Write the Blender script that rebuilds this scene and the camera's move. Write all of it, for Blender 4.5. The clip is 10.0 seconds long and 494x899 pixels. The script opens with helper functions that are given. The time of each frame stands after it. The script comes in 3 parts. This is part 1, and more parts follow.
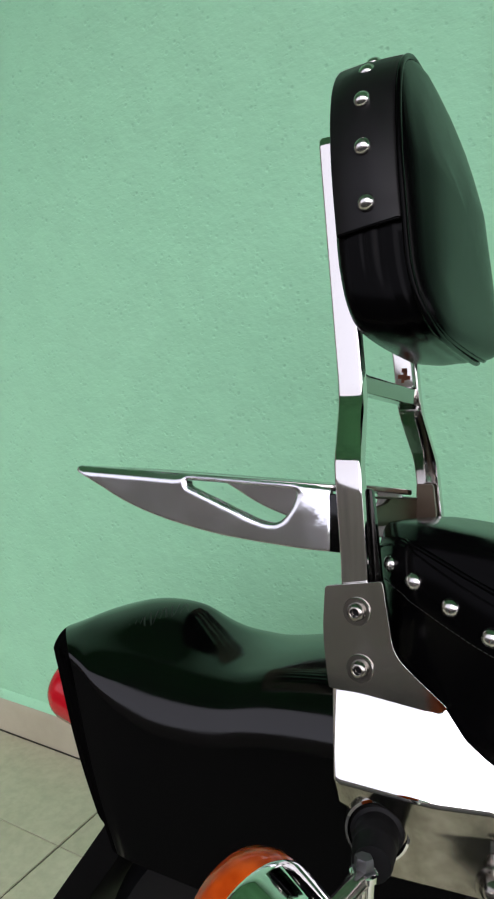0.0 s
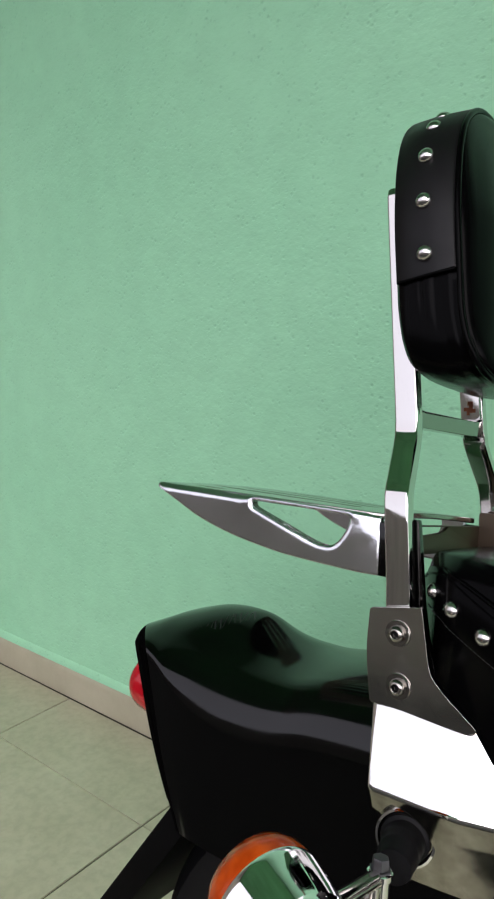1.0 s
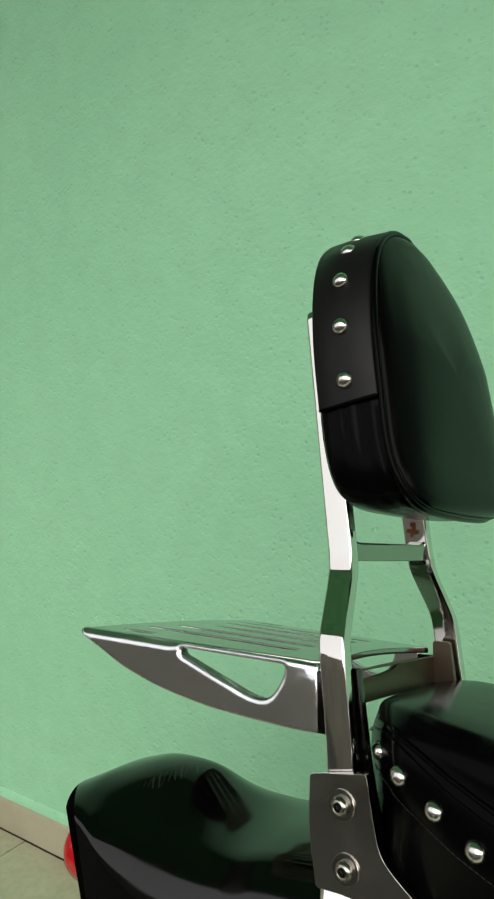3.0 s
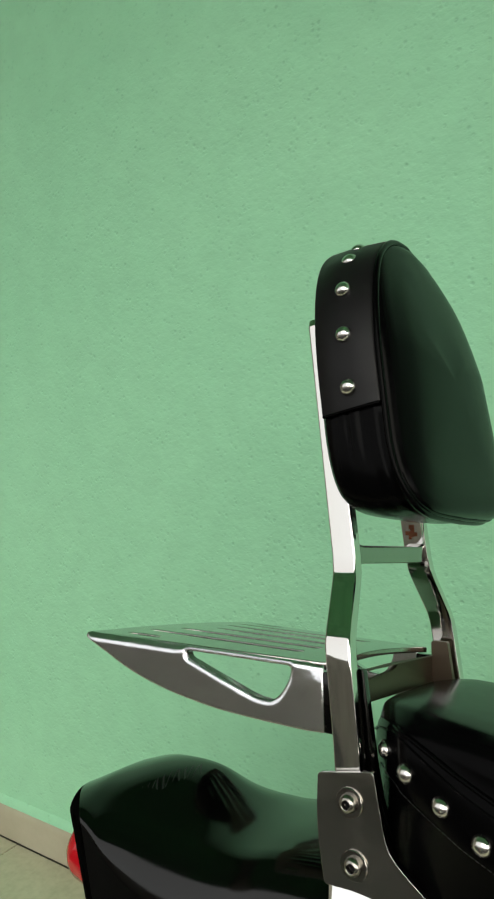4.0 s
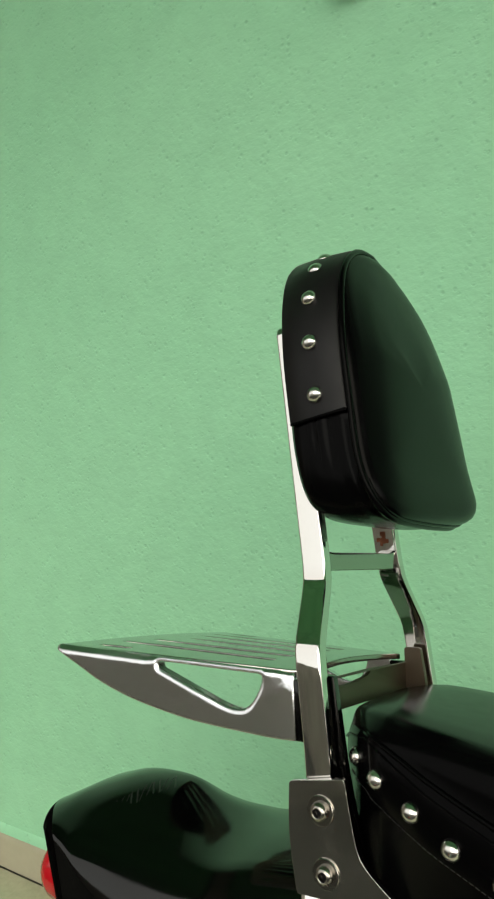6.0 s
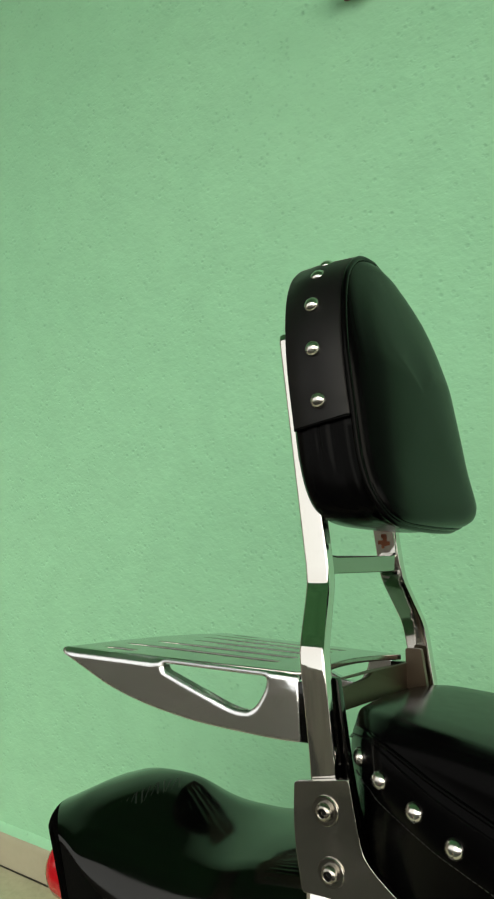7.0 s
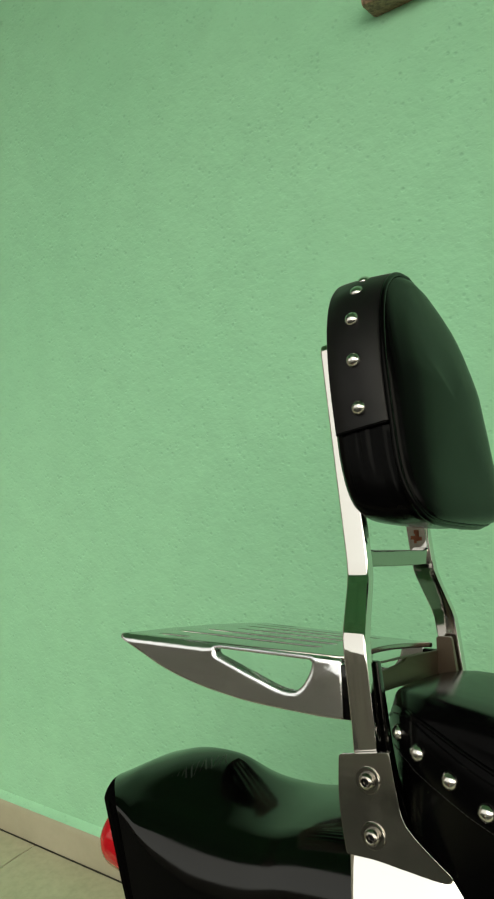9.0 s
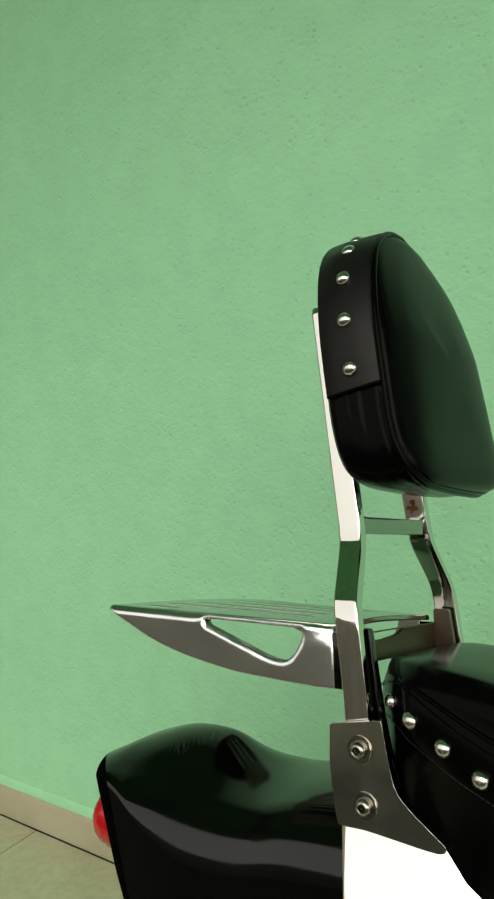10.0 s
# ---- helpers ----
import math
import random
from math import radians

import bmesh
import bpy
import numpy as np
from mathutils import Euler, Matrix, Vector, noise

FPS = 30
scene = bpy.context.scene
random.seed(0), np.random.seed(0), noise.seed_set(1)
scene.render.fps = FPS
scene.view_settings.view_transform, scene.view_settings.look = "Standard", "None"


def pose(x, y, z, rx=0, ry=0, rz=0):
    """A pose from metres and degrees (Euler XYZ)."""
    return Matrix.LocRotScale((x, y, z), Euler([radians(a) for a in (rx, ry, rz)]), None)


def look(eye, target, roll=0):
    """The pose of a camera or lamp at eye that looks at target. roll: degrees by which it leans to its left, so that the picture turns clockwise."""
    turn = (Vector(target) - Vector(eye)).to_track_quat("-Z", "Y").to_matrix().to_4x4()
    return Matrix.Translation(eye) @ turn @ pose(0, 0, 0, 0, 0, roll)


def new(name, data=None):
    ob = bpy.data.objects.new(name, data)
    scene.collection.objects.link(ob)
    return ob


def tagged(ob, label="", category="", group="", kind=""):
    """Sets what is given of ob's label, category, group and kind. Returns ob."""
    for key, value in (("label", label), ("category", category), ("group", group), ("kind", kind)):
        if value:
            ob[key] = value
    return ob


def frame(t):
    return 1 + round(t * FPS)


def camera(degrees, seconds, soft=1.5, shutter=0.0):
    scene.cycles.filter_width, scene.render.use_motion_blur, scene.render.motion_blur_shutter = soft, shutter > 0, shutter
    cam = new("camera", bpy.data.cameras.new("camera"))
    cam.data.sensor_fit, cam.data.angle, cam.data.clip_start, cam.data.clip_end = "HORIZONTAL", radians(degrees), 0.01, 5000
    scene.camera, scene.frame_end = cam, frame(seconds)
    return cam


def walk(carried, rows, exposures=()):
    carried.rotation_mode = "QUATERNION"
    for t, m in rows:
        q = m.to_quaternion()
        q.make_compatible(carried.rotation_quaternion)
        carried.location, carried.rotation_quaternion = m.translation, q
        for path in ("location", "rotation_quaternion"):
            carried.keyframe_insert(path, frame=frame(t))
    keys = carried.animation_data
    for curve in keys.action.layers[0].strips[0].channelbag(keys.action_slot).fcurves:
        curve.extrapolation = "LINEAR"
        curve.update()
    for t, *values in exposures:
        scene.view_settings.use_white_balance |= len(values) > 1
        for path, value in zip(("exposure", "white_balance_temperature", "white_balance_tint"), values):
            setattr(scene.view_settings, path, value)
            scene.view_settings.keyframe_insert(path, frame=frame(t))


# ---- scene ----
cam = camera(38.5, 10.0, soft=2.2)
PATH = [
    (0, pose(0.1645, -0.4591, 1.0822, 79.683, 3.315, 26.866)),
    (0.5, pose(0.2130, -0.4702, 1.1113, 80.147, 3.593, 31.836)),
    (1, pose(0.2290, -0.4841, 1.1127, 80.284, 2.448, 35.886)),
    (1.5, pose(0.2321, -0.4847, 1.1143, 80.345, 2.437, 35.931)),
    (2, pose(0.2442, -0.4931, 1.1104, 80.877, 2.633, 35.887)),
    (2.5, pose(0.2387, -0.4529, 1.1150, 83.412, 3.903, 35.387)),
    (3, pose(0.2393, -0.4136, 1.1456, 87.469, 4.855, 33.557)),
    (4.5, pose(0.2275, -0.4387, 1.1535, 87.293, 5.143, 31.833)),
    (5, pose(0.2372, -0.4346, 1.1498, 87.954, 5.634, 31.434)),
    (5.5, pose(0.2417, -0.4249, 1.1477, 88.182, 5.765, 31.036)),
    (7, pose(0.2388, -0.4372, 1.1566, 87.913, 5.860, 30.405)),
    (7.5, pose(0.2443, -0.4459, 1.1618, 87.694, 6.208, 30.433)),
    (8, pose(0.2492, -0.4732, 1.1688, 87.123, 5.728, 30.675)),
    (8.5, pose(0.2465, -0.4915, 1.1674, 87.478, 5.632, 31.478)),
    (9, pose(0.2468, -0.4992, 1.1699, 87.610, 6.033, 31.940)),
    (9.5, pose(0.2424, -0.4973, 1.1514, 87.281, 6.425, 31.834)),
    (10, pose(0.2482, -0.4772, 1.1399, 87.114, 6.341, 32.387)),
]
EXPOSURES = [(0.0, 1.07, 5800, 20), (0.5, 1.02, 5800, 20), (1.0, 0.99, 5880, 20), (2.0, 1.02, 6080, 15), (2.5, 1.04, 6300, 11), (3.0, 1.01, 6300, 8), (4.5, 0.98, 6350, 5), (5.5, 1.07, 6500, 4), (8.0, 1.04, 6700, 2), (9.0, 0.96, 6800, 1), (10.0, 0.99, 6850, 1)]
walk(cam, PATH, EXPOSURES)

# ---- light: open sky beyond the edge of an added, unseen roof ----
world = bpy.data.worlds.new("sky")
scene.world = world
world.use_nodes = True
wn, wl = world.node_tree.nodes, world.node_tree.links
sky = wn.new("ShaderNodeTexSky")
sky.sky_type, sky.sun_disc = "NISHITA", False
sky.sun_elevation, sky.sun_rotation = radians(30), radians(140)
sky.air_density, sky.dust_density = 1.0, 3.0
wn["Background"].inputs["Strength"].default_value = 0.10
haze = wn.new("ShaderNodeMix")
haze.data_type = "RGBA"
haze.inputs["Factor"].default_value = 0.7
haze.inputs["B"].default_value = (8.8, 8.25, 7.5, 1)
wl.new(sky.outputs["Color"], haze.inputs["A"])
wl.new(haze.outputs["Result"], wn["Background"].inputs["Color"])
sun = new("sun", bpy.data.lights.new("sun", "SUN"))
sun.data.energy, sun.data.angle, sun.data.color = 1.5, radians(85), (1.0, 0.96, 0.90)
sun.matrix_world = look((2.1, -2.5, 1.9), (0, 0, 0))


# ---- materials ----
def material(name, colour, rough=0.5, metal=0.0, ior=1.5, coat=0.0):
    m = bpy.data.materials.new(name)
    m.use_nodes = True
    p = m.node_tree.nodes["Principled BSDF"]
    p.inputs["Base Color"].default_value = (*colour, 1)
    p.inputs["Roughness"].default_value = rough
    p.inputs["Metallic"].default_value = metal
    p.inputs["IOR"].default_value = ior
    p.inputs["Coat Weight"].default_value = coat
    return m


def link(m, a, b):
    m.node_tree.links.new(a, b)


def node(m, kind, **values):
    n = m.node_tree.nodes.new(kind)
    for key, value in values.items():
        n.inputs[key.replace("_", " ")].default_value = value
    return n


def noise_tex(m, scale, detail=4.0, rough=0.55, stretch=(1, 1, 1)):
    c = node(m, "ShaderNodeTexCoord")
    mp = node(m, "ShaderNodeMapping")
    mp.inputs["Scale"].default_value = stretch
    link(m, c.outputs["Object"], mp.inputs["Vector"])
    n = node(m, "ShaderNodeTexNoise", Scale=scale, Detail=detail, Roughness=rough)
    link(m, mp.outputs["Vector"], n.inputs["Vector"])
    return n.outputs["Fac"]


def ramp(m, fac, stops):
    r = node(m, "ShaderNodeValToRGB")
    els = r.color_ramp.elements
    while len(els) < len(stops):
        els.new(0.5)
    for e, (pos, col) in zip(els, stops):
        e.position = pos
        e.color = (*col, 1) if len(col) == 3 else (col[0],) * 3 + (1,)
    link(m, fac, r.inputs["Fac"])
    return r.outputs["Color"]


def bump(m, height, strength, distance, normal=None):
    b = node(m, "ShaderNodeBump", Strength=strength, Distance=distance)
    link(m, height, b.inputs["Height"])
    if normal:
        link(m, normal, b.inputs["Normal"])
    return b.outputs["Normal"]


def shader(m):
    return m.node_tree.nodes["Principled BSDF"]


def mix(m, a, b, fac, mode="MULTIPLY"):
    n = m.node_tree.nodes.new("ShaderNodeMix")
    n.data_type, n.blend_type = "RGBA", mode
    n.inputs["Factor"].default_value = fac
    link(m, a, n.inputs["A"])
    link(m, b, n.inputs["B"])
    return n.outputs["Result"]


# rough-cast plaster under matt green paint
PAINT = material("green_plaster", (0.32, 0.66, 0.42), 0.8)
big = ramp(PAINT, noise_tex(PAINT, 1.3, 5), [(0.3, (0.306, 0.635, 0.396)), (0.7, (0.343, 0.675, 0.430))])
patch = ramp(PAINT, noise_tex(PAINT, 14, 3), [(0.35, (0.95,)), (0.65, (1.0,))])
where = node(PAINT, "ShaderNodeTexCoord")
cells = node(PAINT, "ShaderNodeTexVoronoi", Scale=70.0)
link(PAINT, where.outputs["Object"], cells.inputs["Vector"])
spots = ramp(PAINT, cells.outputs["Distance"], [(0.10, (0.0,)), (0.34, (1.0,))])
spread = ramp(PAINT, noise_tex(PAINT, 30, 4, 0.6), [(0.46, (1.0,)), (0.60, (0.0,))])
pit = mix(PAINT, spots, spread, 1.0, "LIGHTEN")
# pits are a little darker than the paint around them
pit_tone = ramp(PAINT, pit, [(0.0, (0.93,)), (1.0, (1.0,))])
link(PAINT, mix(PAINT, mix(PAINT, big, patch, 1.0), pit_tone, 1.0), shader(PAINT).inputs["Base Color"])
grain = bump(PAINT, noise_tex(PAINT, 150, 2, 0.55, (0.75, 1, 1.25)), 0.34, 0.0030)
pits = bump(PAINT, pit, 0.50, 0.0024, grain)
lumps = bump(PAINT, noise_tex(PAINT, 62, 2, 0.5), 0.38, 0.0045, pits)
link(PAINT, bump(PAINT, noise_tex(PAINT, 11, 3), 0.3, 0.010, lumps), shader(PAINT).inputs["Normal"])

TILE = material("beige_floor_tile", (0.5, 0.47, 0.38), 0.42)
base = ramp(TILE, noise_tex(TILE, 5, 6, 0.6), [(0.3, (0.405, 0.385, 0.262)), (0.7, (0.510, 0.488, 0.345))])
spots = ramp(TILE, noise_tex(TILE, 45, 4), [(0.35, (0.88,)), (0.6, (1.0,))])
link(TILE, mix(TILE, base, spots, 1.0), shader(TILE).inputs["Base Color"])
link(TILE, ramp(TILE, noise_tex(TILE, 9, 4), [(0.3, (0.32,)), (0.7, (0.5,))]), shader(TILE).inputs["Roughness"])
GROUT = material("dark_grout", (0.10, 0.095, 0.075), 0.9)
link(GROUT, ramp(GROUT, noise_tex(GROUT, 30), [(0.3, (0.030, 0.028, 0.020)), (0.7, (0.065, 0.060, 0.042))]), shader(GROUT).inputs["Base Color"])

SKIRT = material("skirting_tile", (0.4, 0.35, 0.27), 0.45)
link(SKIRT, ramp(SKIRT, noise_tex(SKIRT, 6, 5, 0.6), [(0.3, (0.350, 0.322, 0.232)), (0.7, (0.430, 0.402, 0.297))]), shader(SKIRT).inputs["Base Color"])
SILL = material("brown_stone_sill", (0.22, 0.13, 0.08), 0.5)
link(SILL, ramp(SILL, noise_tex(SILL, 140, 4), [(0.35, (0.12, 0.07, 0.045)), (0.65, (0.34, 0.22, 0.14))]), shader(SILL).inputs["Base Color"])
# tone of the unseen walls that the chrome mirrors
TAUPE = material("taupe_backdrop", (0.26, 0.23, 0.20), 0.85)
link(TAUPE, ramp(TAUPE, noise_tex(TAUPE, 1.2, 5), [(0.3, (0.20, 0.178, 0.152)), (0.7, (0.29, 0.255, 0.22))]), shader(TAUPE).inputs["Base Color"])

# green of the unseen roof, tuned for what the chrome mirrors
OVERHEAD = material("green_overhead", (0.07, 0.09, 0.065), 0.8)
link(OVERHEAD, ramp(OVERHEAD, noise_tex(OVERHEAD, 3, 4), [(0.3, (0.18, 0.43, 0.235)), (0.7, (0.24, 0.54, 0.305))]), shader(OVERHEAD).inputs["Base Color"])
# kept very dark, so that gloss paint mirrors black
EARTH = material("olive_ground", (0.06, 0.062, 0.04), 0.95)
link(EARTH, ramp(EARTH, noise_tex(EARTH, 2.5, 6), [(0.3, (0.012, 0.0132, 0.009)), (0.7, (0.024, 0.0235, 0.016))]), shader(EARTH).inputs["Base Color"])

CHROME = material("polished_chrome", (0.88, 0.87, 0.86), 0.05, 1.0)
link(CHROME, ramp(CHROME, noise_tex(CHROME, 35, 4), [(0.35, (0.035,)), (0.75, (0.10,))]), shader(CHROME).inputs["Roughness"])
STEEL = material("brushed_steel", (0.55, 0.53, 0.495), 0.12, 1.0)
link(STEEL, ramp(STEEL, noise_tex(STEEL, 22, 5, 0.65), [(0.3, (0.06,)), (0.5, (0.12,)), (0.72, (0.24,))]), shader(STEEL).inputs["Roughness"])
# mottling is stains; the darker tone stands in for dim floor reflections
SHADED_STAINED = material("shaded_stained_steel", (0.36, 0.34, 0.29), 0.16, 1.0)
link(SHADED_STAINED, ramp(SHADED_STAINED, noise_tex(SHADED_STAINED, 26, 5, 0.65), [(0.32, (0.17, 0.165, 0.14)), (0.55, (0.34, 0.325, 0.28)), (0.72, (0.47, 0.45, 0.40))]), shader(SHADED_STAINED).inputs["Base Color"])
link(SHADED_STAINED, bump(SHADED_STAINED, noise_tex(SHADED_STAINED, 20, 2), 0.25, 0.004), shader(SHADED_STAINED).inputs["Normal"])
DARK_STEEL = material("dark_polished_steel", (0.36, 0.35, 0.33), 0.12, 1.0)
link(DARK_STEEL, ramp(DARK_STEEL, noise_tex(DARK_STEEL, 40, 4), [(0.3, (0.08,)), (0.75, (0.17,))]), shader(DARK_STEEL).inputs["Roughness"])
POST = material("worn_chrome", (0.66, 0.64, 0.62), 0.06, 1.0)
link(POST, ramp(POST, noise_tex(POST, 30, 4, 0.6), [(0.3, (0.04,)), (0.75, (0.12,))]), shader(POST).inputs["Roughness"])
link(POST, bump(POST, noise_tex(POST, 35, 2), 0.05, 0.002), shader(POST).inputs["Normal"])
DULL = material("dull_cast_metal", (0.105, 0.082, 0.060), 0.5, 1.0)
BOLT = material("dark_bolt_steel", (0.30, 0.285, 0.26), 0.22, 1.0)
DULL_BOLT = material("zinc_grey_bolt", (0.10, 0.10, 0.105), 0.42, 0.8)
CAST = material("polished_casting", (0.74, 0.74, 0.77), 0.12, 1.0)
worn_edge = node(CAST, "ShaderNodeBevel", Radius=0.0035)
worn_edge.samples = 6
waves = bump(CAST, noise_tex(CAST, 22, 2, 0.5, (0.5, 1, 1.4)), 0.20, 0.004, worn_edge.outputs["Normal"])
waves = bump(CAST, noise_tex(CAST, 150, 2, 0.5), 0.10, 0.0008, waves)
link(CAST, waves, shader(CAST).inputs["Normal"])
STUD = material("stud_chrome", (0.62, 0.60, 0.58), 0.2, 1.0)
link(STUD, ramp(STUD, noise_tex(STUD, 120, 3), [(0.3, (0.14,)), (0.75, (0.28,))]), shader(STUD).inputs["Roughness"])
link(CAST, ramp(CAST, noise_tex(CAST, 28, 5, 0.6), [(0.3, (0.07,)), (0.75, (0.20,))]), shader(CAST).inputs["Roughness"])
BLACK_PAINT = material("gloss_black_paint", (0.0006, 0.0006, 0.0006), 0.07, 0.0, 1.44)
link(BLACK_PAINT, ramp(BLACK_PAINT, noise_tex(BLACK_PAINT, 20, 4), [(0.3, (0.09,)), (0.75, (0.17,))]), shader(BLACK_PAINT).inputs["Roughness"])
# specular varies with view angle, to dim mirrored floor and walls
mirror_dim = node(BLACK_PAINT, "ShaderNodeLayerWeight", Blend=0.5)
link(BLACK_PAINT, ramp(BLACK_PAINT, mirror_dim.outputs["Facing"], [(0.33, (0.46,)), (0.52, (0.66,)), (0.74, (0.55,)), (0.92, (0.10,))]), shader(BLACK_PAINT).inputs["Specular IOR Level"])
LEATHER = material("black_leather", (0.0012, 0.0012, 0.0013), 0.22, 0.0, 1.5)
link(LEATHER, ramp(LEATHER, noise_tex(LEATHER, 90, 3), [(0.3, (0.16,)), (0.7, (0.22,))]), shader(LEATHER).inputs["Roughness"])
link(LEATHER, bump(LEATHER, noise_tex(LEATHER, 900, 2), 0.10, 0.0005), shader(LEATHER).inputs["Normal"])
# specular is cut face on and at grazing, to dim mirrored sky and floor
slant = node(LEATHER, "ShaderNodeLayerWeight", Blend=0.5)
link(LEATHER, ramp(LEATHER, slant.outputs["Facing"], [(0.36, (0.035,)), (0.58, (0.10,)), (0.72, (0.09,)), (0.90, (0.03,))]), shader(LEATHER).inputs["Specular IOR Level"])
STRIP = material("matt_black_leather", (0.0055, 0.0052, 0.0056), 0.40, 0.0, 1.4)
link(STRIP, ramp(STRIP, noise_tex(STRIP, 60, 4), [(0.3, (0.34,)), (0.7, (0.46,))]), shader(STRIP).inputs["Roughness"])
shader(STRIP).inputs["Specular IOR Level"].default_value = 0.24
link(STRIP, bump(STRIP, noise_tex(STRIP, 700, 2), 0.12, 0.0005), shader(STRIP).inputs["Normal"])
RUBBER = material("black_rubber", (0.003, 0.003, 0.0035), 0.55, 0.0, 1.25)
PLASTIC = material("black_plastic", (0.002, 0.002, 0.002), 0.6, 0.0, 1.12)
# dull black; on the fender's end it stands in for paint mirroring dark
DULL_BLACK = material("dull_black", (0.0015, 0.0015, 0.0015), 0.95, 0.0, 1.03)
LETTERING = material("faint_grey_lettering", (0.006, 0.0075, 0.0065), 0.35)
THREAD = material("grey_thread", (0.011, 0.011, 0.0105), 0.7)
RED = material("red_lens", (0.42, 0.004, 0.010), 0.10, 0.0, 1.4)
AMBER = material("amber_lens", (0.40, 0.034, 0.002), 0.12, 0.0, 1.35)
shader(AMBER).inputs["Specular IOR Level"].default_value = 0.25
AMBER_RIBS = noise_tex(AMBER, 60, 2, 0.5)
link(AMBER, ramp(AMBER, AMBER_RIBS, [(0.35, (0.32, 0.030, 0.001)), (0.65, (0.56, 0.075, 0.003))]), shader(AMBER).inputs["Base Color"])
link(AMBER, bump(AMBER, AMBER_RIBS, 0.25, 0.003), shader(AMBER).inputs["Normal"])
BROWN = material("brown_spot", (0.16, 0.05, 0.02), 0.9)


# ---- mesh helpers ----
# true proportions of the motorcycle: it is a little wider than it was drawn
FRAME = Matrix(((0.9685, -0.0326, 0.0034, -0.00656), (-0.0563, 1.2176, -0.0199, 0.01571), (0.0, 0.0, 0.9683, 0.02613), (0, 0, 0, 1)))


def part(name, bm, mat, parent=None, label="", smooth=40.0):
    if parent:
        bm.transform(FRAME)
    bmesh.ops.recalc_face_normals(bm, faces=bm.faces)
    for f in bm.faces:
        f.smooth = True
    for e in bm.edges:
        if len(e.link_faces) == 2 and e.calc_face_angle(0) > radians(smooth):
            e.smooth = False
    me = bpy.data.meshes.new(name)
    bm.to_mesh(me)
    bm.free()
    me.materials.append(mat)
    ob = new(name, me)
    ob.parent = parent
    if label:
        tagged(ob, label)
    return ob


def box(bm, x0, x1, y0, y1, z0, z1, bevel=0.0, segments=2, m=Matrix()):
    r = bmesh.ops.create_cube(bm, size=1.0)
    vs = r["verts"]
    for v in vs:
        v.co = m @ Vector((x0 + (v.co.x + 0.5) * (x1 - x0), y0 + (v.co.y + 0.5) * (y1 - y0), z0 + (v.co.z + 0.5) * (z1 - z0)))
    if bevel:
        es = {e for v in vs for e in v.link_edges}
        bmesh.ops.bevel(bm, geom=list(es), offset=bevel, segments=segments, profile=0.5, affect="EDGES")
    return bm


def loft(bm, rings, closed=True, cap=True):
    """Rings of equal length joined into a skin."""
    rows = [[bm.verts.new(p) for p in ring] for ring in rings]
    n = len(rows[0])
    for a, b in zip(rows, rows[1:]):
        for i in range(n if closed else n - 1):
            j = (i + 1) % n
            bm.faces.new((a[i], a[j], b[j], b[i]))
    if cap:
        bm.faces.new(rows[0])
        bm.faces.new(rows[-1])
    return rows


def lathe(bm, profile, m, steps=24):
    """profile: rows of radius, height, turned about the z axis of m."""
    rings = []
    for r, h in profile:
        rings.append([m @ Vector((max(r, 1e-5) * math.cos(2 * math.pi * k / steps), max(r, 1e-5) * math.sin(2 * math.pi * k / steps), h)) for k in range(steps)])
    loft(bm, rings)
    bmesh.ops.remove_doubles(bm, verts=bm.verts, dist=1e-6)
    return bm


def tube(bm, points, radius, steps=8, closed=False):
    """A round cord along the points."""
    pts = [Vector(p) for p in points]
    n = len(pts)
    rings = []
    for i, p in enumerate(pts):
        a = pts[(i - 1) % n] if closed or i else pts[0]
        b = pts[(i + 1) % n] if closed or i < n - 1 else pts[-1]
        d = (b - a).normalized()
        s = d.orthogonal().normalized() if abs(d.x) > 0.95 else d.cross(Vector((1, 0, 0))).normalized()
        u = d.cross(s)
        rings.append([p + radius * (math.cos(2 * math.pi * k / steps) * s + math.sin(2 * math.pi * k / steps) * u) for k in range(steps)])
    if closed:
        rings.append(rings[0])
    loft(bm, rings, cap=not closed)
    if closed:
        bmesh.ops.remove_doubles(bm, verts=bm.verts, dist=1e-7)
    return bm


def rounded(points, radius, steps=4):
    """A polygon in a plane with its corners rounded; radius: one number or one for each corner."""
    out, n = [], len(points)
    for i, p in enumerate(points):
        p, a, b = Vector(p), Vector(points[i - 1]), Vector(points[(i + 1) % n])
        r = radius[i] if isinstance(radius, (list, tuple)) else radius
        if r <= 0:
            out.append(p)
            continue
        da, db = min(r, 0.45 * (a - p).length), min(r, 0.45 * (b - p).length)
        s, e = p + (a - p).normalized() * da, p + (b - p).normalized() * db
        for k in range(steps + 1):
            t = k / steps
            out.append((1 - t) ** 2 * s + 2 * t * (1 - t) * p + t * t * e)
    return out


def smooth_line(points, steps=6):
    """A Catmull-Rom line through the points."""
    pts = [Vector(p) for p in points]
    pts = [2 * pts[0] - pts[1], *pts, 2 * pts[-1] - pts[-2]]
    out = []
    for a, b, c, d in zip(pts, pts[1:], pts[2:], pts[3:]):
        for k in range(steps):
            t = k / steps
            out.append(0.5 * (2 * b + (c - a) * t + (2 * a - 5 * b + 4 * c - d) * t * t + (3 * b - a - 3 * c + d) * t ** 3))
    out.append(pts[-2])
    return out


